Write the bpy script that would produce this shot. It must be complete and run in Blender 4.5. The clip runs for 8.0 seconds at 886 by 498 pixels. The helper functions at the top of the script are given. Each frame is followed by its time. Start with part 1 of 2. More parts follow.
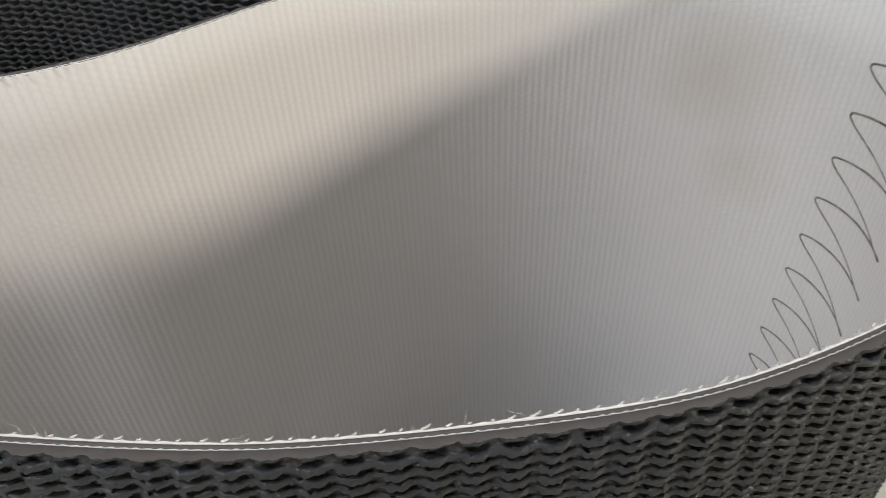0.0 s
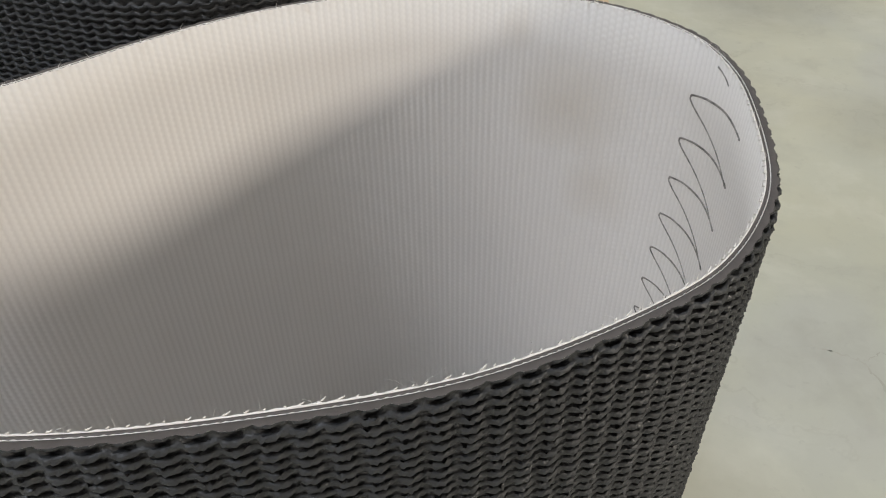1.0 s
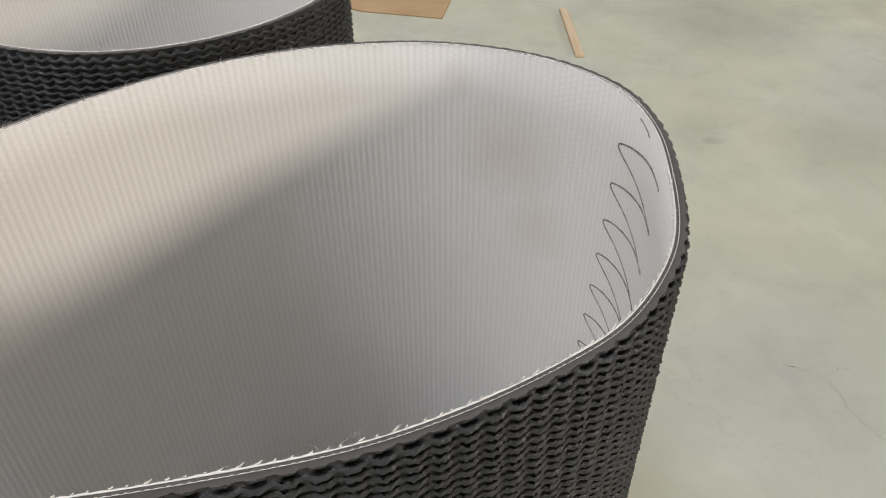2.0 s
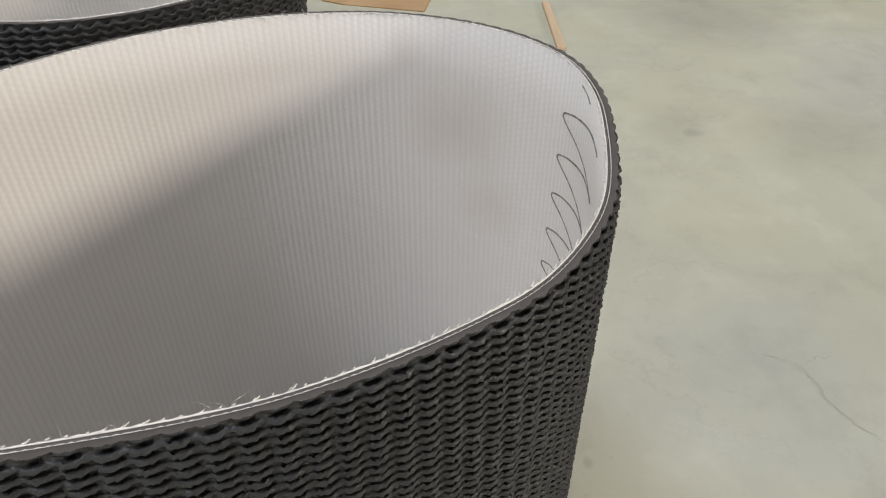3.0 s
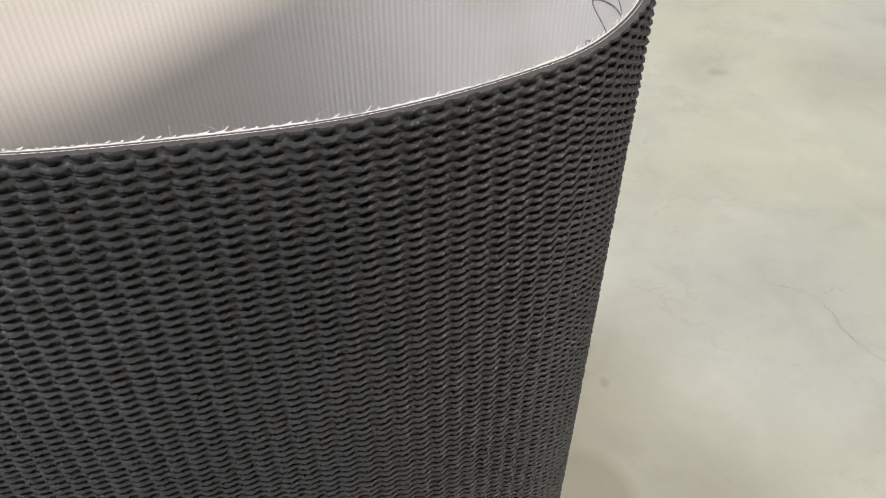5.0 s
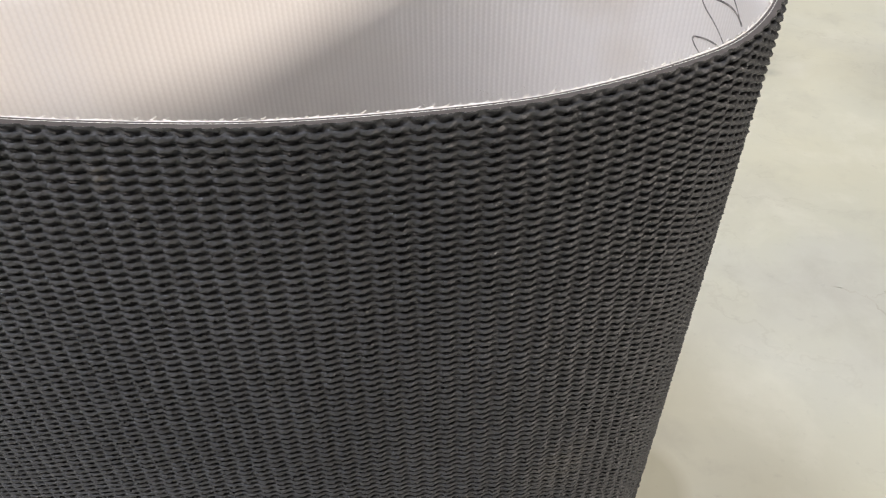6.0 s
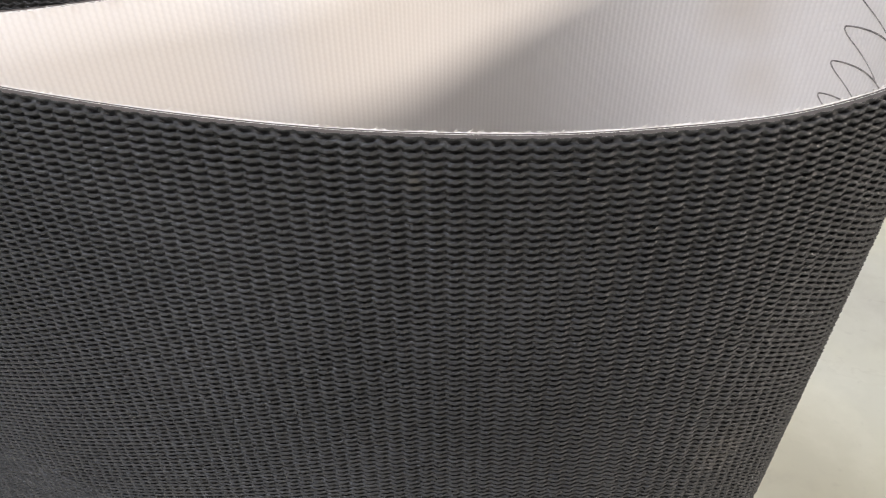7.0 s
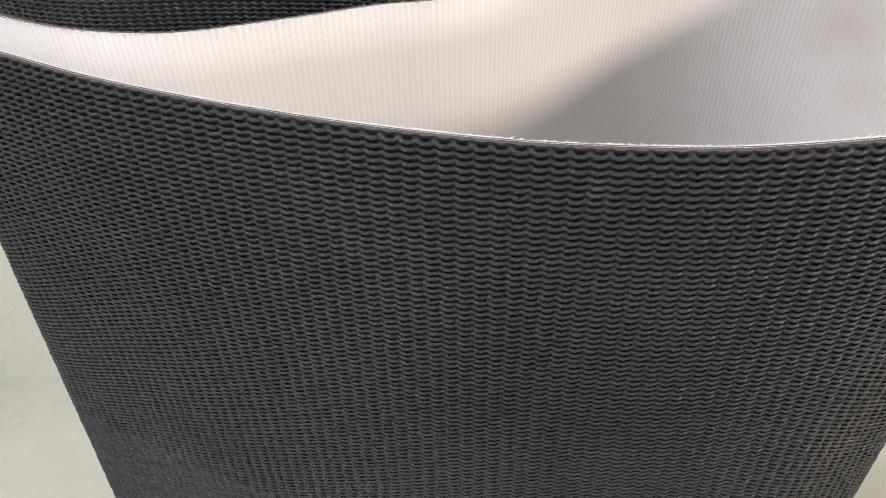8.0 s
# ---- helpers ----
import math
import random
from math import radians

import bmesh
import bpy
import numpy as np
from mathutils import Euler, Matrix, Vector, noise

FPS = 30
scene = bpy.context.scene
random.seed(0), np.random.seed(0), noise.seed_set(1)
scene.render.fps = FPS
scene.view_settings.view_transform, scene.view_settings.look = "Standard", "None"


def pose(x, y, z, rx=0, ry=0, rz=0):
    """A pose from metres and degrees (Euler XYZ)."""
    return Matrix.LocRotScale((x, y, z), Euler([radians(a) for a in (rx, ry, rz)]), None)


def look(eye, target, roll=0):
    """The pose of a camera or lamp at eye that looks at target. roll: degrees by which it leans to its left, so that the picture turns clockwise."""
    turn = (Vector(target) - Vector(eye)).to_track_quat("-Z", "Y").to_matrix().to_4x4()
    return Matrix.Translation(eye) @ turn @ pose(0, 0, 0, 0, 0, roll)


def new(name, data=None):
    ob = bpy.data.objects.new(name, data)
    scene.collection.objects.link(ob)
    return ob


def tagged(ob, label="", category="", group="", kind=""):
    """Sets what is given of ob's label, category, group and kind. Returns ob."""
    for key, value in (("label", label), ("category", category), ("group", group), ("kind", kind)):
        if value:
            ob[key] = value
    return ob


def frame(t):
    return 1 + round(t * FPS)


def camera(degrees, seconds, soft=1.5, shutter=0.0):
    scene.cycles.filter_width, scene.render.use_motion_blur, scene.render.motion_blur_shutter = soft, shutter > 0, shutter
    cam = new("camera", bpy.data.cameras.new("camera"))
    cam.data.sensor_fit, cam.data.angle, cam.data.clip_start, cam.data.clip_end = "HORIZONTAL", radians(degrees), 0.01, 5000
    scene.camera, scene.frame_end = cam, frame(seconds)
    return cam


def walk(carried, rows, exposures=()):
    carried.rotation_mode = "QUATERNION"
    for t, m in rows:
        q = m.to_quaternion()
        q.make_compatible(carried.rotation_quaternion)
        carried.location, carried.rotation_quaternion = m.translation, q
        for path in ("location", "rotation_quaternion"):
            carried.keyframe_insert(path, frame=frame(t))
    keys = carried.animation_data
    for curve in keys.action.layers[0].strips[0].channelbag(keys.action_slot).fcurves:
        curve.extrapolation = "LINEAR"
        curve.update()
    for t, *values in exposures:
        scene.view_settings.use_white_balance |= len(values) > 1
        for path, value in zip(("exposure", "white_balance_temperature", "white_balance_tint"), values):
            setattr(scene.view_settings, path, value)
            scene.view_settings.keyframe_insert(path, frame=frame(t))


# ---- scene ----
cam = camera(61.18, 8.0, soft=1.0, shutter=0.2)
# seconds, x, y, z, yaw, pitch, lean
PATH = [
(0.0, -0.0287, 0.0224, 0.7295, 6.36, -40.72, 2.90),
(0.5, -0.0112, 0.0159, 0.7352, 2.92, -39.81, 1.34),
(1.0, -0.0027, 0.0077, 0.7407, 1.16, -39.29, 0.65),
(1.5, -0.0004, 0.0074, 0.7474, -0.13, -38.38, 0.52),
(2.0, 0.0089, 0.0068, 0.7529, -1.21, -37.93, 0.19),
(3.5, 0.0274, 0.0032, 0.7360, -2.38, -38.69, -0.24),
(4.0, 0.0280, -0.0041, 0.7289, -1.96, -39.91, -0.49),
(4.5, 0.0234, -0.0213, 0.7210, -1.04, -41.08, -0.17),
(5.8, -0.0074, -0.0512, 0.7253, 1.33, -41.52, 0.26),
(6.0, -0.0161, -0.0561, 0.7299, 2.52, -41.60, 0.59),
(6.5, -0.0432, -0.0699, 0.7354, 2.87, -40.71, 0.78),
(7.0, -0.0811, -0.0853, 0.7452, 3.33, -40.26, 0.71),
(7.5, -0.1092, -0.0935, 0.7522, 5.08, -40.41, 1.53),
(8.0, -0.1250, -0.1034, 0.7571, 5.74, -39.76, 1.69),
]


def view(x, y, z, yaw, pitch, lean):
    a, b = radians(yaw), radians(pitch)
    ahead = Vector((-math.sin(a) * math.cos(b), math.cos(a) * math.cos(b), math.sin(b)))
    return look((x, y, z), Vector((x, y, z)) + ahead, -lean)


walk(cam, [(row[0], view(*row[1:])) for row in PATH],
     exposures=[(0.0, -0.42, 6400, 11), (2.0, -0.40, 6500, 11), (3.5, -0.40, 6500, 12), (4.5, -0.17, 6450, 13), (6.0, 0.12, 6450, 16), (8.0, 0.06, 6450, 16)])

# ---- light: a hall with a clerestory window, and added west and roof fill lights ----
world = bpy.data.worlds.new("sky")
world.use_nodes = True
scene.world = world
sky = world.node_tree.nodes.new("ShaderNodeTexSky")
sky.sky_type, sky.sun_disc = "NISHITA", False
sky.sun_elevation, sky.sun_rotation = radians(40), radians(200)
world.node_tree.links.new(sky.outputs[0], world.node_tree.nodes["Background"].inputs[0])
world.node_tree.nodes["Background"].inputs[1].default_value = 0.12


def window_light(name, place, target, sx, sy, watts, colour):
    data = bpy.data.lights.new(name, "AREA")
    data.shape, data.size, data.size_y, data.energy, data.color = "RECTANGLE", sx, sy, watts, colour
    ob = new(name, data)
    ob.matrix_world = look(place, target)
    return ob


WIN_Y, WIN_Z, WIN_W, WIN_H = -4.2, 3.9, 3.0, 1.5     # opening in the wall at x = 9
HALL = 9.5                                            # height of the ceiling
ROOFS, ROOF_S = ((-4.5, -2.6, 660, (0.80, 0.89, 1.0)), (1.4, 4.0, 430, (0.98, 0.97, 0.94))), 2.2    # unseen openings in the ceiling, added for fill light, with watts and tint
WEST_Y, WEST_Z, WEST_W, WEST_H = -5.2, 7.6, 4.4, 2.4     # unseen opening in the wall at x = -9, added for fill light
window_light("window_light", (8.98, WIN_Y, WIN_Z), (0, WIN_Y, WIN_Z), WIN_W, WIN_H, 930, (1.0, 0.91, 0.78))
# added lamp that brightens the right end of the loop's inside
window_light("west_fill_light", (-8.98, WEST_Y, WEST_Z), (0, WEST_Y, WEST_Z), WEST_W, WEST_H, 570, (1.0, 0.94, 0.87))
# no known source: two ceiling lamps that fill the loop and the floor
for x, y, watts, tint in ROOFS:
    window_light("roof_fill_light", (x, y, HALL - 0.02), (x, y, 0), ROOF_S, ROOF_S, watts, tint)


# ---- materials ----
class Mat:
    """A node material under construction."""

    def __init__(self, name, rough=0.6, metal=0.0, spec=0.5):
        self.m = bpy.data.materials.new(name)
        self.m.use_nodes = True
        self.t = self.m.node_tree
        self.b = self.t.nodes["Principled BSDF"]
        self.b.inputs["Roughness"].default_value = rough
        self.b.inputs["Metallic"].default_value = metal
        self.b.inputs["Specular IOR Level"].default_value = spec

    def node(self, kind, **values):
        n = self.t.nodes.new(kind)
        for k, v in values.items():
            n.inputs[k.replace("_", " ")].default_value = v
        return n

    def link(self, a, b):
        self.t.links.new(a, b)

    def coords(self, uv=False):
        return self.node("ShaderNodeTexCoord").outputs["UV" if uv else "Object"]

    def noise(self, vec, scale, detail=4.0, rough=0.55):
        n = self.node("ShaderNodeTexNoise", Scale=scale, Detail=detail, Roughness=rough)
        self.link(vec, n.inputs["Vector"])
        return n.outputs["Fac"]

    def ramp(self, fac, lo, hi, a=0.0, b=1.0):
        n = self.node("ShaderNodeMapRange")
        for i, v in zip((1, 2, 3, 4), (lo, hi, a, b)):
            n.inputs[i].default_value = v
        self.link(fac, n.inputs[0])
        return n.outputs[0]

    def mix(self, fac, a, b):
        n = self.t.nodes.new("ShaderNodeMix")
        n.data_type = "RGBA"
        if isinstance(fac, float):
            n.inputs[0].default_value = fac
        else:
            self.link(fac, n.inputs[0])
        for slot, v in ((6, a), (7, b)):
            if isinstance(v, tuple):
                n.inputs[slot].default_value = (*v, 1.0)
            else:
                self.link(v, n.inputs[slot])
        return n.outputs[2]

    def math(self, op, a, b=0.0):
        n = self.t.nodes.new("ShaderNodeMath")
        n.operation = op
        for slot, v in ((0, a), (1, b)):
            if isinstance(v, (int, float)):
                n.inputs[slot].default_value = v
            else:
                self.link(v, n.inputs[slot])
        return n.outputs[0]

    def colour(self, v):
        if isinstance(v, tuple):
            self.b.inputs["Base Color"].default_value = (*v, 1.0)
        else:
            self.link(v, self.b.inputs["Base Color"])

    def rough(self, v):
        self.link(v, self.b.inputs["Roughness"])

    def bump(self, h, strength, distance):
        n = self.node("ShaderNodeBump", Strength=strength, Distance=distance)
        self.link(h, n.inputs["Height"])
        self.link(n.outputs[0], self.b.inputs["Normal"])


def split(m, vec):
    n = m.node("ShaderNodeSeparateXYZ")
    m.link(vec, n.inputs[0])
    return n.outputs


def mat_fabric():
    m = Mat("white_polyester_fabric", 0.5, 0, 0.4)
    s = split(m, m.coords(True))
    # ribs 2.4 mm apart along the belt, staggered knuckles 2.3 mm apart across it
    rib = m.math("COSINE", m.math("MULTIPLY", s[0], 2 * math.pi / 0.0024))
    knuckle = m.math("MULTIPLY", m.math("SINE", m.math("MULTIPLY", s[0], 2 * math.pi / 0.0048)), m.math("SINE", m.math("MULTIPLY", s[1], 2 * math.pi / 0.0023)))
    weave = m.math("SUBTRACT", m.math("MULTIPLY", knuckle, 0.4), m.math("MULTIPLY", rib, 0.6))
    obj = m.coords()
    soft, fine = m.noise(obj, 9.0, 3.0), m.noise(obj, 900.0, 2.0)
    base = m.mix(m.ramp(soft, 0.35, 0.7), (0.79, 0.765, 0.74), (0.84, 0.82, 0.80))
    for x, y, z, r, deep in ((0.040, 0.256, 0.605, 0.022, 0.38), (0.020, 0.262, 0.632, 0.012, 0.34), (0.052, 0.249, 0.575, 0.018, 0.3)):
        d = m.t.nodes.new("ShaderNodeVectorMath")
        d.operation = "DISTANCE"
        m.link(obj, d.inputs[0])
        d.inputs[1].default_value = (x, y, z)
        base = m.mix(m.ramp(m.math("ADD", d.outputs["Value"], m.math("MULTIPLY", m.noise(obj, 40.0), 0.02)), r * 0.5, r * 1.6, deep, 0.0), base, (0.55, 0.47, 0.36))
    # shade in the grooves of the weave, painted into the base colour
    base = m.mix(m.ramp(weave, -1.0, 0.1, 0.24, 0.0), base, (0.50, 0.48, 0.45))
    m.colour(base)
    m.bump(m.math("ADD", weave, m.math("MULTIPLY", fine, 0.3)), 0.27, 0.00035)
    return m.m


def mat_cover():
    m = Mat("black_rubber_cover", 0.34, 0, 0.26)
    obj = m.coords()
    big, fine = m.noise(obj, 14.0, 4.0), m.noise(obj, 700.0, 3.0)
    base = m.mix(m.ramp(big, 0.3, 0.75), (0.037, 0.0384, 0.041), (0.053, 0.0546, 0.058))
    base = m.mix(m.ramp(fine, 0.66, 0.8, 0.0, 0.2), base, (0.04, 0.038, 0.036))
    for x, y, z, r, deep in ((-0.098, 0.0745, 0.632, 0.0045, 0.22), (0.020, 0.094, 0.491, 0.018, 0.12), (-0.20, 0.09, 0.44, 0.03, 0.08)):
        d = m.t.nodes.new("ShaderNodeVectorMath")
        d.operation = "DISTANCE"
        m.link(obj, d.inputs[0])
        d.inputs[1].default_value = (x, y, z)
        dusty = m.math("MULTIPLY", m.ramp(d.outputs["Value"], r * 0.3, r, deep, 0.0), m.ramp(m.noise(obj, 350.0, 3.0), 0.35, 0.6))
        base = m.mix(dusty, base, (0.20, 0.18, 0.14))
    m.colour(base)
    m.rough(m.ramp(fine, 0.3, 0.7, 0.24, 0.46))
    s = m.node("ShaderNodeMapping")
    m.link(m.coords(True), s.inputs[0])
    s.inputs["Scale"].default_value = (350.0, 1800.0, 1.0)
    m.bump(m.math("ADD", m.noise(s.outputs[0], 1.0, 3.0), m.math("ADD", m.math("MULTIPLY", fine, 0.8), m.math("MULTIPLY", m.noise(obj, 1900.0, 2.0), 0.6))), 0.45, 0.0005)
    return m.m


def mat_cut():
    m = Mat("cut_grey_rubber", 0.6, 0, 0.4)
    obj = m.coords()
    fine = m.noise(obj, 500.0, 3.0)
    m.colour(m.mix(fine, (0.075, 0.066, 0.062), (0.120, 0.107, 0.101)))
    m.bump(fine, 0.3, 0.0002)
    return m.m


def mat_thread():
    m = Mat("white_yarn", 0.7, 0, 0.2)
    fine = m.noise(m.coords(), 800.0, 3.0)
    m.colour(m.mix(fine, (0.72, 0.70, 0.66), (0.88, 0.86, 0.83)))
    m.bump(fine, 0.4, 0.0002)
    return m.m


def mat_pencil():
    m = Mat("grey_pen_ink", 0.7, 0, 0.2)
    fine = m.noise(m.coords(), 350.0, 2.0)
    m.colour(m.mix(m.ramp(fine, 0.3, 0.7), (0.11, 0.105, 0.10), (0.36, 0.34, 0.32)))
    return m.m


def mat_floor():
    m = Mat("pale_green_painted_concrete", 0.45, 0, 0.4)
    obj = m.coords()
    warp = m.node("ShaderNodeTexNoise", Scale=4.0, Detail=6.0)
    m.link(obj, warp.inputs["Vector"])
    add = m.t.nodes.new("ShaderNodeVectorMath")
    add.operation = "MULTIPLY_ADD"
    m.link(warp.outputs["Color"], add.inputs[0])
    add.inputs[1].default_value = (0.12, 0.12, 0.0)
    m.link(obj, add.inputs[2])
    big, mid, fine = m.noise(add.outputs[0], 1.6, 5.0), m.noise(add.outputs[0], 6.0, 6.0, 0.62), m.noise(obj, 60.0, 5.0)
    base = m.mix(m.ramp(big, 0.3, 0.72), (0.485, 0.492, 0.405), (0.585, 0.582, 0.490))
    cloud, hue = m.noise(add.outputs[0], 3.2, 4.0, 0.5), m.noise(obj, 2.3, 3.0)
    base = m.mix(m.ramp(hue, 0.40, 0.62, 0.0, 0.6), base, (0.56, 0.54, 0.405))
    base = m.mix(m.ramp(hue, 0.45, 0.30, 0.0, 0.5), base, (0.50, 0.495, 0.465))
    base = m.mix(m.ramp(cloud, 0.50, 0.70, 0.0, 0.40), base, (0.40, 0.39, 0.33))
    base = m.mix(m.ramp(mid, 0.52, 0.72, 0.0, 0.45), base, (0.36, 0.35, 0.29))
    base = m.mix(m.ramp(mid, 0.46, 0.28, 0.0, 0.45), base, (0.68, 0.67, 0.57))
    vein = m.math("ABSOLUTE", m.math("SUBTRACT", m.noise(add.outputs[0], 4.5, 6.0, 0.6), 0.5))
    vein = m.math("MULTIPLY", m.ramp(vein, 0.001, 0.012, 0.14, 0.0), m.ramp(cloud, 0.46, 0.58))
    base = m.mix(vein, base, (0.28, 0.26, 0.19))
    base = m.mix(m.ramp(fine, 0.62, 0.8, 0.0, 0.22), base, (0.24, 0.23, 0.2))
    for x, y, r, deep in ((0.57, 1.36, 0.09, 0.25), (0.585, 1.325, 0.018, 0.45), (0.82, 1.28, 0.13, 0.32), (0.22, 0.54, 0.007, 0.4), (0.80, 1.95, 0.22, 0.4)):
        d = m.t.nodes.new("ShaderNodeVectorMath")
        d.operation = "DISTANCE"
        m.link(add.outputs[0], d.inputs[0])
        d.inputs[1].default_value = (x + 0.06, y + 0.06, 0.0)
        base = m.mix(m.ramp(d.outputs["Value"], r * 0.4, r * 1.3, deep, 0.0), base, (0.27, 0.27, 0.23))
    # round, darker yellow-brown patch beside the front belt
    d = m.t.nodes.new("ShaderNodeVectorMath")
    d.operation = "DISTANCE"
    m.link(obj, d.inputs[0])
    d.inputs[1].default_value = (0.165, 0.385, 0.0)
    base = m.mix(m.ramp(d.outputs["Value"], 0.048, 0.066, 0.6, 0.0), base, (0.34, 0.315, 0.21))
    m.colour(base)
    m.rough(m.ramp(mid, 0.3, 0.7, 0.38, 0.6))
    m.bump(fine, 0.12, 0.001)
    return m.m


def mat_plain(name, a, b, scale, rough=0.7):
    m = Mat(name, rough, 0, 0.4)
    obj = m.coords()
    m.colour(m.mix(m.ramp(m.noise(obj, scale, 5.0), 0.3, 0.7), a, b))
    m.bump(m.noise(obj, scale * 12, 3.0), 0.15, 0.002)
    return m.m


def mat_wood():
    m = Mat("raw_pine_wood", 0.65, 0, 0.3)
    s = m.node("ShaderNodeMapping")
    m.link(m.coords(), s.inputs[0])
    s.inputs["Scale"].default_value = (90.0, 5.0, 90.0)
    g = m.noise(s.outputs[0], 1.0, 5.0)
    m.colour(m.mix(m.ramp(g, 0.3, 0.7), (0.55, 0.40, 0.25), (0.72, 0.58, 0.42)))
    return m.m


FABRIC, COVER, CUT, YARN, PENCIL = mat_fabric(), mat_cover(), mat_cut(), mat_thread(), mat_pencil()
FLOOR = mat_floor()
# walls and roof are unseen; their low tones hold back bounce light
WALL = mat_plain("painted_wall", (0.26, 0.26, 0.25), (0.32, 0.32, 0.31), 1.5)
CEIL = mat_plain("roof_panels", (0.11, 0.11, 0.11), (0.15, 0.15, 0.15), 1.2)
CARD = mat_plain("brown_cardboard", (0.42, 0.27, 0.14), (0.52, 0.35, 0.20), 9.0)
WOOD = mat_wood()


# ---- mesh helpers ----
def mesh_from(name, verts, faces, material, uv=None, smooth=True):
    """A mesh of quads from arrays of vertices, faces and, if given, one uv a vertex."""
    me = bpy.data.meshes.new(name)
    verts, faces = np.asarray(verts, np.float32), np.asarray(faces, np.int32)
    n = faces.shape[1]
    me.vertices.add(len(verts))
    me.vertices.foreach_set("co", verts.ravel())
    me.loops.add(faces.size)
    me.loops.foreach_set("vertex_index", faces.ravel())
    me.polygons.add(len(faces))
    me.polygons.foreach_set("loop_start", np.arange(0, faces.size, n, dtype=np.int32))
    me.polygons.foreach_set("use_smooth", np.full(len(faces), smooth))
    if uv is not None:
        me.uv_layers.new(name="along")
        me.uv_layers[0].data.foreach_set("uv", np.asarray(uv, np.float32)[faces.ravel()].ravel())
    me.update(calc_edges=True)
    me.materials.append(material)
    return me


def part(name, me, parent, label=""):
    ob = new(name, me)
    ob.parent = parent
    return tagged(ob, label) if label else ob


def bm_part(name, bm, material, parent=None, label=""):
    me = bpy.data.meshes.new(name)
    bm.to_mesh(me)
    bm.free()
    me.materials.append(material)
    ob = new(name, me)
    ob.parent = parent
    return tagged(ob, label) if label else ob


def grid_faces(rows, cols, closed=False):
    """Faces of a grid whose vertex (r, c) is number r * cols + c."""
    c = np.arange(cols if closed else cols - 1)
    r = np.arange(rows - 1)
    a = (r[:, None] * cols + c[None, :])
    b = (r[:, None] * cols + (c[None, :] + 1) % cols)
    return np.stack([a, b, b + cols, a + cols], -1).reshape(-1, 4)


def box(bm, lo, hi, bevel=0.0):
    m = Matrix.Translation((Vector(lo) + Vector(hi)) / 2) @ Matrix.Diagonal((*(Vector(hi) - Vector(lo)), 1))
    made = bmesh.ops.create_cube(bm, size=1.0, matrix=m)
    if bevel:
        bmesh.ops.bevel(bm, geom=list({e for v in made["verts"] for e in v.link_edges}), offset=bevel, segments=2, affect="EDGES")


# ---- the hall ----
def floor():
    bm = bmesh.new()
    box(bm, (-9, -8, -0.12), (9, 10, 0.0))
    return tagged(bm_part("floor", bm, FLOOR), "pale green painted concrete floor with stains and cracks", "floor", kind="structure")


def wall(name, pieces):
    bm = bmesh.new()
    for lo, hi in pieces:
        box(bm, lo, hi)
    return tagged(bm_part(name, bm, WALL), "plain painted wall of the hall", "wall", kind="structure")


GROUND = floor()
wall("wall_north", [((-9, 10, 0), (9, 10.2, HALL))])
wall("wall_south", [((-9, -8.2, 0), (9, -8, HALL))])
y0, y1, z0, z1 = WEST_Y - WEST_W / 2, WEST_Y + WEST_W / 2, WEST_Z - WEST_H / 2, WEST_Z + WEST_H / 2
wall("wall_west", [((-9.2, -8, 0), (-9, y0, HALL)), ((-9.2, y1, 0), (-9, 10, HALL)), ((-9.2, y0, 0), (-9, y1, z0)), ((-9.2, y0, z1), (-9, y1, HALL))])
y0, y1, z0, z1 = WIN_Y - WIN_W / 2, WIN_Y + WIN_W / 2, WIN_Z - WIN_H / 2, WIN_Z + WIN_H / 2
wall("wall_east", [((9, -8, 0), (9.2, y0, HALL)), ((9, y1, 0), (9.2, 10, HALL)), ((9, y0, 0), (9.2, y1, z0)), ((9, y0, z1), (9.2, y1, HALL))])
bm = bmesh.new()
west = -9
for x, y, *_ in ROOFS:
    a0, a1, b0, b1 = x - ROOF_S / 2, x + ROOF_S / 2, y - ROOF_S / 2, y + ROOF_S / 2
    for lo, hi in (((west, -8), (a0, 10)), ((a0, -8), (a1, b0)), ((a0, b1), (a1, 10))):
        box(bm, (*lo, HALL), (*hi, HALL + 0.2))
    west = a1
box(bm, (west, -8, HALL), (9, 10, HALL + 0.2))
tagged(bm_part("ceiling", bm, CEIL), "unseen dark grey roof panels with two square openings for fill lamps", "ceiling", kind="structure")


# ---- conveyor belts standing on edge ----
PITCH, ROW = 0.0055, 0.00262      # studs along the belt and across it
PLY, CORE, MID, BASE, STUD = 0.00035, 0.0011, 0.0013, 0.0016, 0.0027
UNDERCUT = 0.0017


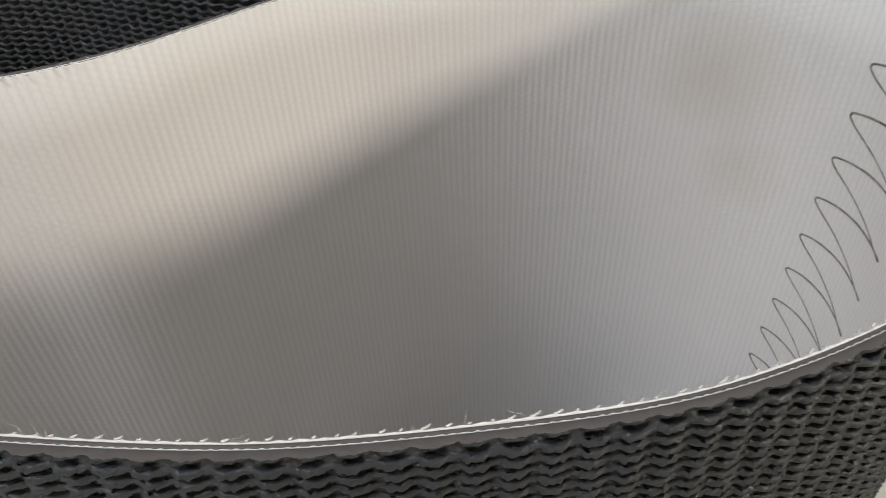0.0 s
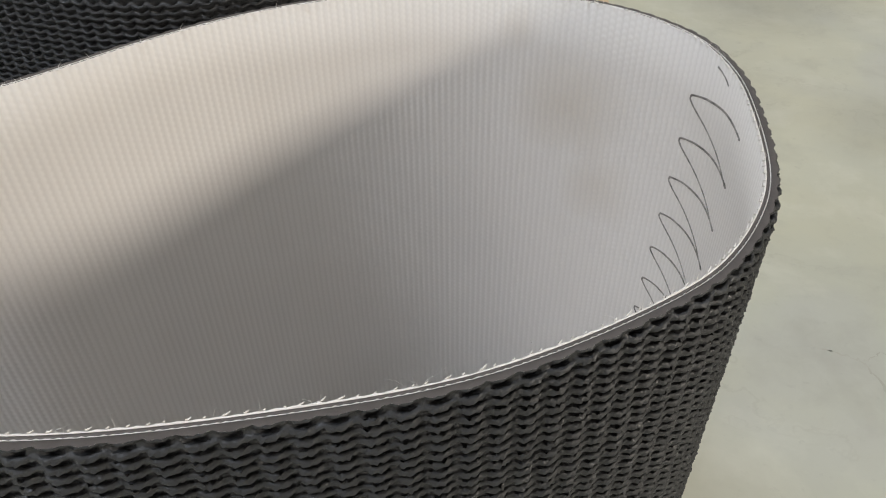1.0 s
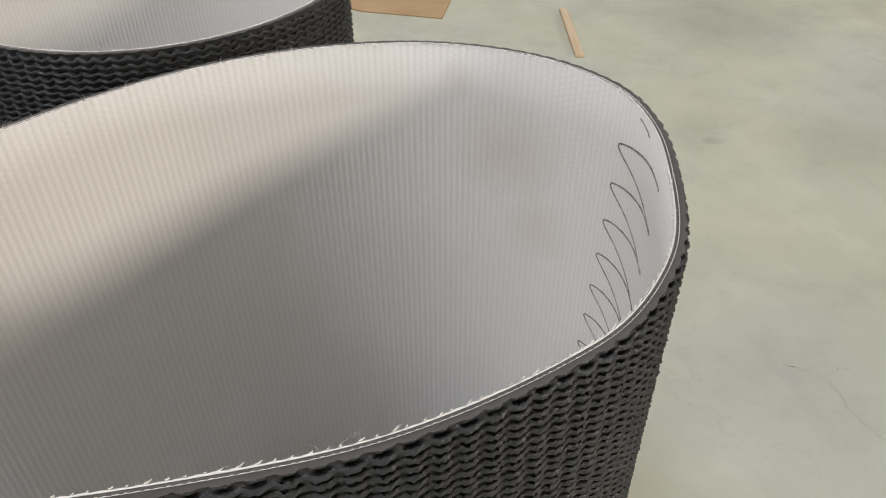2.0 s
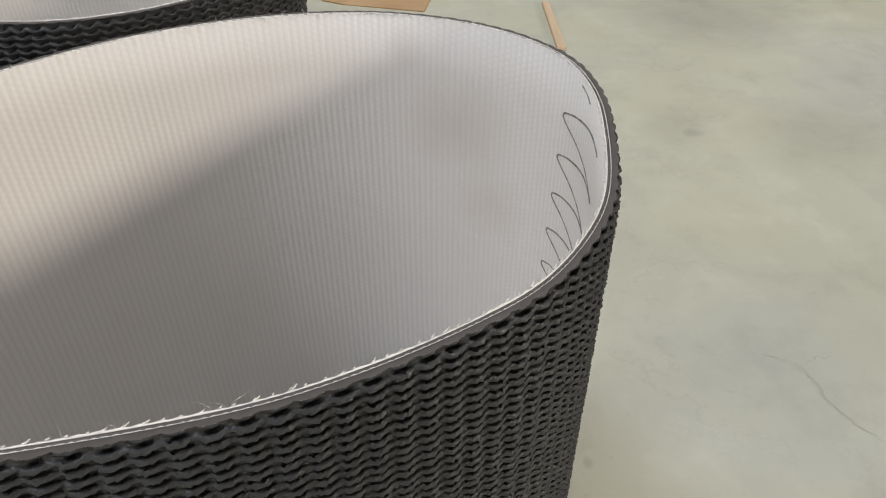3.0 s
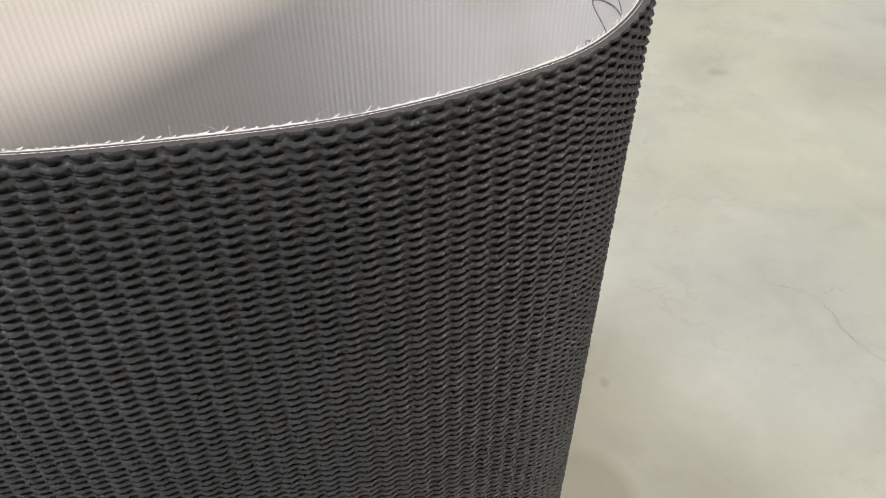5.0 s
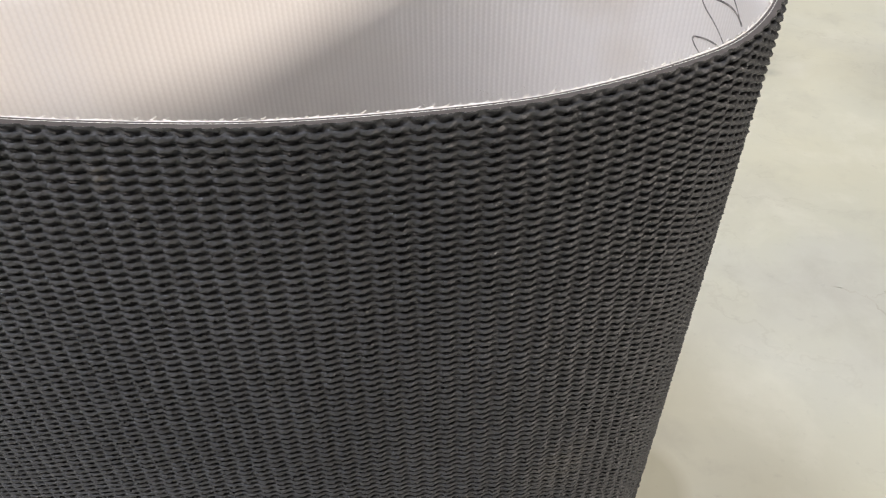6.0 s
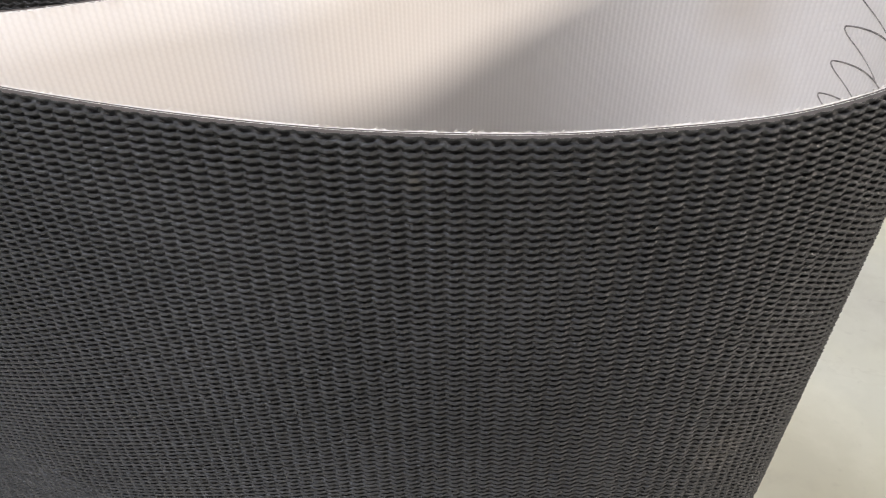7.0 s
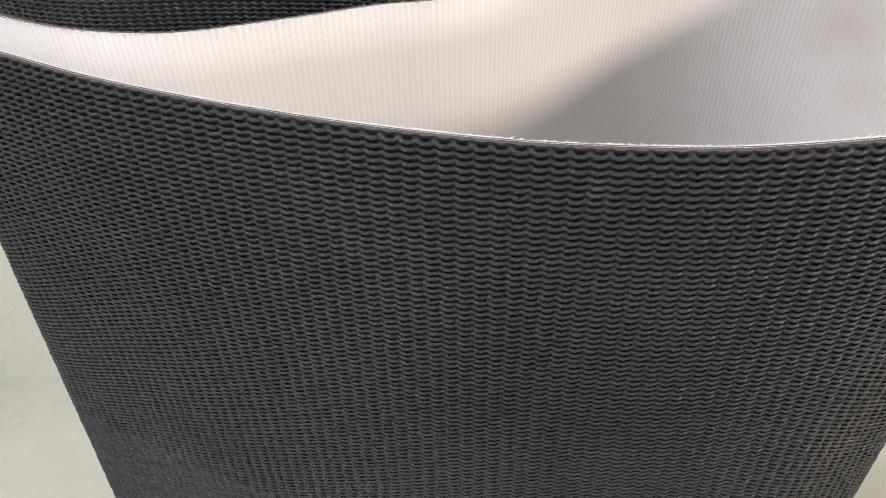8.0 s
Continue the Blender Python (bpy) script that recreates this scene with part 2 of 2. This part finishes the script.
class Loop:
    """A closed smooth curve in plan, sampled by length, with its outward normals."""

    def __init__(self, points):
        p = np.array(points)
        out = []
        for i in range(len(p)):
            a, b, c, d = p[i - 1], p[i], p[(i + 1) % len(p)], p[(i + 2) % len(p)]
            t = np.linspace(0, 1, 60, endpoint=False)[:, None]
            out.append(0.5 * (2 * b + (c - a) * t + (2 * a - 5 * b + 4 * c - d) * t ** 2 + (3 * b - a - 3 * c + d) * t ** 3))
        q = np.concatenate(out)
        for _ in range(60):
            q = 0.5 * q + 0.25 * (np.roll(q, 1, 0) + np.roll(q, -1, 0))
        step = np.linalg.norm(np.roll(q, -1, 0) - q, axis=1)
        self.s = np.concatenate([[0], np.cumsum(step)])
        self.length = self.s[-1]
        self.q = np.vstack([q, q[:1]])

    def at(self, s, off=0.0):
        """Places on the curve at the lengths s, off metres outwards."""
        def pos(k):
            k = np.mod(k, self.length)
            return np.stack([np.interp(k, self.s, self.q[:, 0]), np.interp(k, self.s, self.q[:, 1])], -1)
        d = pos(s + 0.002) - pos(s - 0.002)
        d /= np.linalg.norm(d, axis=-1, keepdims=True)
        return pos(s) + np.stack([d[..., 1], -d[..., 0]], -1) * np.asarray(off)[..., None]


def relief(s, z, top, pitch):
    """Height of the moulded studs, and how far their pockets sink: wavy ledges over a deep undercut pocket in each column."""
    v0 = (top - z) / ROW + 0.36
    line = np.floor(v0)
    u = s / pitch + 0.02 * np.sin(line * 2.3) + 0.02 * np.sin(s * 137.0 + line)
    stud = np.round(u)
    u = u - stud
    odd = np.sin(stud * 12.9898 + line * 78.233) * 43758.5453
    odd = odd - np.floor(odd)
    k = np.clip((np.abs(u) - 0.18) / 0.26, 0, 1)
    k = k * k * (3 - 2 * k)
    v = v0 - 0.15 * u - 0.045 * np.cos(2 * math.pi * u) + 0.03 * (odd - 0.5)
    f = v - np.floor(v)
    lip = 0.45 - 0.08 * (odd - 0.5) - 0.18 * u + (0.06 + 0.12 * odd) * k
    pocket = np.clip((f - lip) / 0.08, 0, 1) * np.clip((1.0 - f) / 0.06, 0, 1) * (1 - (0.55 + 0.30 * odd) * k)
    pocket = pocket * np.where(line < 1, 1 - k, 1.0)     # the cut leaves solid teeth between the first pockets
    t = np.clip(f / 0.5, 0, 1)
    face = 0.88 - 0.26 * (1 - t) ** 2 + 0.12 * odd - 0.9 * u * u
    bridge = 0.50 + 0.05 * odd + 0.14 * np.cos(2 * math.pi * (f - 0.30))
    skin = face + (bridge - face) * k
    grain = 0.07 * np.sin(s * 5200.0 + line * 1.3 + stud) * np.sin(z * 2900.0 + odd * 6.0) + 0.06 * np.sin(s * 3100.0 - z * 4100.0 + odd * 9.0)
    worn = np.clip(0.62 + 0.5 * (top - z) / ROW, 0, 1)
    return STUD * np.clip((skin + grain) * (1 - pocket) * worn, 0.0, 1.1), UNDERCUT * pocket


def flared(v, top, lean):
    """Lean the narrow end of a loop outwards towards the floor."""
    if lean:
        k = np.clip((-0.16 - v[:, 0]) / 0.20, 0, 1)
        v[:, 0] -= lean * k * k * (top - v[:, 2])
    return v


def wall_strip(loop, s, z, off):
    """A grid over the lengths s and heights z, off metres out (a number, or an array of the grid)."""
    S, Z = np.meshgrid(s, z)
    xy = loop.at(S.ravel(), np.broadcast_to(off, S.shape).ravel())
    return np.column_stack([xy, Z.ravel()]), np.column_stack([S.ravel(), Z.ravel()])


def ring(loop, s, offs, heights):
    """Strips round the loop through the given offsets and heights (numbers or arrays along s)."""
    v = []
    for o, h in zip(offs, heights):
        v.append(np.column_stack([loop.at(s, np.broadcast_to(o, s.shape)), np.broadcast_to(h, s.shape)]))
    return np.concatenate(v)


def conveyor_belt(points, top, label, fine=None, seed=3, lean=0.0):
    rng = np.random.default_rng(seed)
    loop = Loop(points)
    thing = tagged(new("conveyor_belt"), label, "conveyor belt", group="belts standing on edge")
    count = int(round(loop.length / PITCH))
    pitch = loop.length / count
    wave = lambda s, k, a: a * np.sin(s * 2 * math.pi * round(loop.length / k) / loop.length)

    # inner fabric: wall and cut edge
    s = np.linspace(0, loop.length, 1200, endpoint=False)
    ragged = np.convolve(rng.normal(0, 1, 1205), np.ones(6) / 6, "valid")[:1200] * 0.0002 + wave(s, 0.0031, 0.00012)
    zs = np.concatenate([[0.0005], np.linspace(0.05, top - 0.02, 12), [top]])
    v = np.concatenate([ring(loop, s, [0] * len(zs), list(zs[:-1]) + [top + ragged]), ring(loop, s, [PLY * 0.5, PLY, PLY], [top + 0.0001 + ragged, top, 0.0005])])
    uv = np.concatenate([np.column_stack([s, np.full(1200, z)]) for z in list(zs) + [top + PLY, top + PLY, top + PLY]])
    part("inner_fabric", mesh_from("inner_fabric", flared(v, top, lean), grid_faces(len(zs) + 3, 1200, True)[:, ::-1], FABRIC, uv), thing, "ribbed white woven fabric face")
    # grey core between the plies
    v = ring(loop, s, [PLY, PLY, CORE, CORE], [0.001, top - 0.0001, top - 0.0001, 0.001])
    part("core_layer", mesh_from("core_layer", flared(v, top, lean), grid_faces(4, 1200, True)[:, ::-1], CUT), thing, "grey core seen at the cut edge")
    # second ply: a wavy white line in the cut edge
    n = count * 8
    s = np.linspace(0, loop.length, n, endpoint=False)
    w = wave(s, 0.0017, 0.00012)
    v = ring(loop, s, [CORE + w, CORE + w, (CORE + MID) / 2 + w, MID + w, MID + w], [0.001, top - 0.0001, top + 0.00005, top - 0.0001, 0.001])
    part("middle_ply", mesh_from("middle_ply", flared(v, top, lean), grid_faces(5, n, True)[:, ::-1], YARN), thing, "thin white fabric ply in the cut edge")
    # moulded cover
    pieces = []
    steps = np.array([0.0, 0.06, 0.12, 0.18, 0.28, 0.50, 0.59, 0.64, 0.70, 0.86])

    def levels(first, last, cuts):
        """Heights from row number last up to row number first, each row cut at the given shares."""
        v = (np.arange(first, last)[:, None] + np.asarray(cuts)[None, :]).ravel()
        v[0] = first
        return (top - np.append(v, last) * ROW)[::-1]

    rows = int((top - 0.003) / ROW)
    if fine:
        s0, s1, zf = fine
        k0, k1, mid = math.floor(s0 / pitch), math.ceil(s1 / pitch), math.ceil((top - zf) / ROW)
        pieces.append((np.arange(k0 * 10, k1 * 10 + 1) * pitch / 10, levels(0, mid, steps)))
        pieces.append((np.arange(k0 * 4, k1 * 4 + 1) * pitch / 4, levels(mid, rows, (0.06, 0.16, 0.58, 0.66))))
        pieces.append((np.arange(k1 * 6, (k0 + count) * 6 + 1) * pitch / 6, levels(0, 40, (0.04, 0.14, 0.32, 0.59, 0.66))))
        pieces.append((np.arange(k1 * 2, (k0 + count) * 2 + 1) * pitch / 2, levels(40, rows, (0.0, 0.5))))
    else:
        pieces.append((np.arange(0, count * 6 + 1) * pitch / 6, levels(0, 30, (0.04, 0.14, 0.32, 0.59, 0.66))))
        pieces.append((np.arange(0, count * 2 + 1) * pitch / 2, levels(30, rows, (0.0, 0.5))))
    V, F, UV, base = [], [], [], 0
    for sg, zg in pieces:
        S, Z = np.meshgrid(sg, zg)
        h, sunk = relief(S, Z, top, pitch)
        v, along = wall_strip(loop, sg, zg, BASE + h)
        v[:, 2] -= np.where(zg > 0.01, 1.0, 0.0).repeat(len(sg)) * sunk.ravel()
        UV.append(along)
        F.append(grid_faces(len(zg), len(sg)) + base)
        V.append(v)
        base += len(v)
    part("stud_cover", mesh_from("stud_cover", flared(np.concatenate(V), top, lean), np.concatenate(F), COVER, np.concatenate(UV)), thing, "black moulded rough-top rubber cover")
    # cut top face of the cover
    n = count * 8
    s = np.arange(n) * pitch / 8
    h, _ = relief(s, np.full(n, top), top, pitch)
    v = ring(loop, s, [MID, (MID + BASE) / 2, BASE + h], [top - 0.0001, top + 0.0001, top])
    part("cut_edge", mesh_from("cut_edge", v, grid_faces(3, n, True)[:, ::-1], CUT), thing, "grey knife-cut rubber edge with notches")
    return thing, loop, pitch


RIM = 0.645
FRONT = [(-0.358, 0.166), (-0.351, 0.154), (-0.330, 0.1425), (-0.300, 0.130), (-0.262, 0.114), (-0.222, 0.101), (-0.181, 0.0905), (-0.148, 0.084),
         (-0.117, 0.0800), (-0.088, 0.0788), (-0.062, 0.0795), (-0.036, 0.0832), (-0.008, 0.0892), (0.013, 0.0972), (0.034, 0.1088), (0.049, 0.1200),
         (0.061, 0.136), (0.0685, 0.153), (0.0735, 0.178), (0.0755, 0.203), (0.071, 0.226), (0.057, 0.245), (0.037, 0.258), (0.011, 0.2655),
         (-0.018, 0.265), (-0.046, 0.258), (-0.074, 0.244), (-0.100, 0.223), (-0.126, 0.197), (-0.150, 0.1815), (-0.176, 0.1745), (-0.207, 0.161),
         (-0.242, 0.148), (-0.266, 0.1462), (-0.290, 0.1495), (-0.315, 0.158), (-0.338, 0.169), (-0.353, 0.174)]
REAR = [(-0.42, 0.300), (-0.36, 0.285), (-0.29, 0.290), (-0.22, 0.290), (-0.185, 0.283), (-0.158, 0.274), (-0.129, 0.265), (-0.113, 0.263), (-0.098, 0.264),
        (-0.084, 0.268), (-0.070, 0.275), (-0.057, 0.285), (-0.046, 0.298), (-0.036, 0.315), (-0.030, 0.340), (-0.036, 0.380), (-0.065, 0.420),
        (-0.13, 0.445), (-0.22, 0.435), (-0.31, 0.400), (-0.40, 0.350), (-0.43, 0.320)]
front, LOOP, FPITCH = conveyor_belt(FRONT, RIM, "black rough-top conveyor belt loop, white fabric inside, standing on edge", fine=(0.0, 0.62, 0.42), lean=0.055)
rear, LOOP2, _ = conveyor_belt(REAR, RIM, "black conveyor belt loop with pale inside, beside the other belt", seed=8)


def length_at(loop, x, y):
    """The length along a loop that lies nearest to a place."""
    return loop.s[np.argmin(((loop.q - np.array((x, y))) ** 2).sum(1))]


def thread_fringe(loop, thing, seed):
    """Frayed ends of weft yarn along the cut edge, each a bent tapered sliver."""
    rng = np.random.default_rng(seed)
    V, F = [], []
    for s in np.arange(0, loop.length, 0.0030):
        s = s + rng.normal(0, 0.0003)
        n = len(V)
        size = rng.uniform(0.5, 1.2) if rng.random() < 0.4 else 0.35
        run, rise, wide = 0.0014 * size, rng.uniform(0.0005, 0.0010) * size, 0.0006
        for k in range(4):
            t = k / 3
            p = loop.at(np.array([s + run * t]), np.array([0.0001 - 0.0003 * t]))[0]
            q = loop.at(np.array([s + run * t]), np.array([0.0001 - 0.0003 * t - wide * (1 - 0.55 * t)]))[0]
            z = RIM - 0.0002 + rise * t ** 1.6
            V += [(p[0], p[1], z), (q[0], q[1], z + 0.0001), (p[0], p[1], z + wide * (1 - 0.5 * t))]
        for k in range(3):
            for a in range(3):
                b = (a + 1) % 3
                F.append((n + k * 3 + a, n + k * 3 + b, n + k * 3 + 3 + b, n + k * 3 + 3 + a))
    for s in rng.uniform(0, loop.length, 170):
        n, reach, lift = len(V), rng.normal(0, 0.0016), rng.uniform(0.0008, 0.0034)
        for k in range(4):
            t = k / 3
            p = loop.at(np.array([s + reach * t * t]), np.array([0.0002 - rng.uniform(0, 0.001) * t]))[0]
            w = 0.00005 * (1.2 - t)
            z = RIM + lift * t
            V += [(p[0] - w, p[1], z), (p[0] + w, p[1], z), (p[0], p[1] + w, z + w)]
        for k in range(3):
            for a in range(3):
                b = (a + 1) % 3
                F.append((n + k * 3 + a, n + k * 3 + b, n + k * 3 + 3 + b, n + k * 3 + 3 + a))
    return tagged(part("frayed_yarn", mesh_from("frayed_yarn", V, F, YARN), thing, "short frayed white yarn ends"), kind="stuff")


thread_fringe(LOOP, front, 5)


def pen_line(loop, thing, marks):
    """A pen line on the inner face through marks (length along the loop, depth below the rim, width)."""
    p = np.array(marks)
    out = []
    for i in range(len(p) - 1):
        a, b, c, d = p[max(i - 1, 0)], p[i], p[i + 1], p[min(i + 2, len(p) - 1)]
        t = np.linspace(0, 1, 14, endpoint=False)[:, None]
        out.append(0.5 * (2 * b + (c - a) * t + (2 * a - 5 * b + 4 * c - d) * t ** 2 + (3 * b - a - 3 * c + d) * t ** 3))
    q = np.concatenate(out + [p[-1:]])
    q, width = q[:, :2], q[:, 2:]
    d = np.gradient(q, axis=0)
    d /= np.linalg.norm(d, axis=1, keepdims=True)
    side = np.column_stack([-d[:, 1], d[:, 0]]) * width * 0.4
    V = []
    for e, off in ((-1, -0.00002), (-0.5, -0.00025), (0.5, -0.00025), (1, -0.00002)):
        w = q + side * e
        V.append(np.column_stack([loop.at(w[:, 0], np.full(len(w), off)), RIM - w[:, 1]]))
    return part("pen_scribble", mesh_from("pen_scribble", np.concatenate(V), grid_faces(4, len(q)), PENCIL), thing, "grey zigzag pen scribble on the fabric")


TIP, FOOT, STEP = length_at(LOOP, 0.0713, 0.223), length_at(LOOP, 0.0740, 0.185), 0.0161
marks = []                        # length along the loop, depth, width of the stroke
for i in range(9):
    p, q, z = TIP + 0.0009 * i, FOOT + 0.0009 * i, STEP * i
    marks += [(q, 0.0110 + z, 0.0007), (q + 0.0004, 0.0106 + z, 0.0007), (q + 0.016, 0.0118 + z, 0.0009), (p - 0.010, 0.0143 + z, 0.0009),
              (p - 0.0022, 0.0166 + z, 0.0008), (p, 0.0178 + z, 0.0010), (p - 0.0008, 0.0194 + z, 0.0009), (p - 0.006, 0.0215 + z, 0.0007),
              (q + 0.018, 0.0244 + z, 0.0005), (q + 0.006, 0.0266 + z, 0.00045)]
pen_line(LOOP, front, marks)
pen_line(LOOP, front, [(FOOT + 0.0275, 0.0028, 0.0006), (FOOT + 0.022, 0.0034, 0.0004), (FOOT + 0.0185, 0.0045, 0.0006)])


# ---- things on the floor ----
def cardboard_sheet():
    bm = bmesh.new()
    outline = [(-0.235, 2.075), (-0.17, 2.040), (0.050, 1.980), (0.075, 2.10), (0.115, 2.42), (-0.19, 2.50)]
    low = [bm.verts.new((x, y, 0.0005)) for x, y in outline]
    face = bm.faces.new(low)
    up = bmesh.ops.extrude_face_region(bm, geom=[face])
    bmesh.ops.translate(bm, vec=(0, 0, 0.004), verts=[g for g in up["geom"] if isinstance(g, bmesh.types.BMVert)])
    bmesh.ops.recalc_face_normals(bm, faces=bm.faces)
    bmesh.ops.bevel(bm, geom=list(bm.edges), offset=0.0008, segments=1, affect="EDGES")
    return tagged(bm_part("cardboard_sheet", bm, CARD), "flat torn piece of brown cardboard lying on the floor", "cardboard")


def wooden_stick():
    bm = bmesh.new()
    box(bm, (-0.011, -0.155, 0.0), (0.011, 0.155, 0.009), 0.0015)
    ob = bm_part("wooden_stick", bm, WOOD)
    ob.matrix_world = pose(0.381, 1.875, 0.0005, 0, 0, -1)
    return tagged(ob, "short pale raw wooden stick lying on the floor", "wood stick")


cardboard_sheet()
wooden_stick()


def floor_crack(points, width):
    """A shallow crack drawn as a thin uneven ribbon on the floor."""
    rng = np.random.default_rng(int(width * 1e5) + len(points))
    p = []
    for a, b in zip(points[:-1], points[1:]):
        for t in np.linspace(0, 1, 9, endpoint=False):
            p.append((a[0] + (b[0] - a[0]) * t + rng.normal(0, 0.0025), a[1] + (b[1] - a[1]) * t + rng.normal(0, 0.0025)))
    p = np.array(p)
    d = np.gradient(p, axis=0)
    d /= np.linalg.norm(d, axis=1, keepdims=True)
    w = width * rng.uniform(0.15, 1.0, len(p)) * np.sin(np.linspace(0.15, math.pi - 0.05, len(p)))
    side = np.column_stack([-d[:, 1], d[:, 0]]) * w[:, None] / 2
    V = np.concatenate([np.column_stack([p + side, np.full(len(p), 0.0004)]), np.column_stack([p - side, np.full(len(p), 0.0004)])])
    part("floor_crack", mesh_from("crack", V, grid_faces(2, len(p))[:, ::-1], CRACK), GROUND, "thin brownish crack in the paint")


CRACK = mat_plain("crack_dirt", (0.40, 0.39, 0.32), (0.50, 0.49, 0.42), 30.0)
floor_crack([(0.47, 0.712), (0.50, 0.70), (0.53, 0.682), (0.543, 0.62), (0.565, 0.575), (0.60, 0.54)], 0.0045)
floor_crack([(0.53, 0.682), (0.555, 0.69), (0.59, 0.70)], 0.0028)
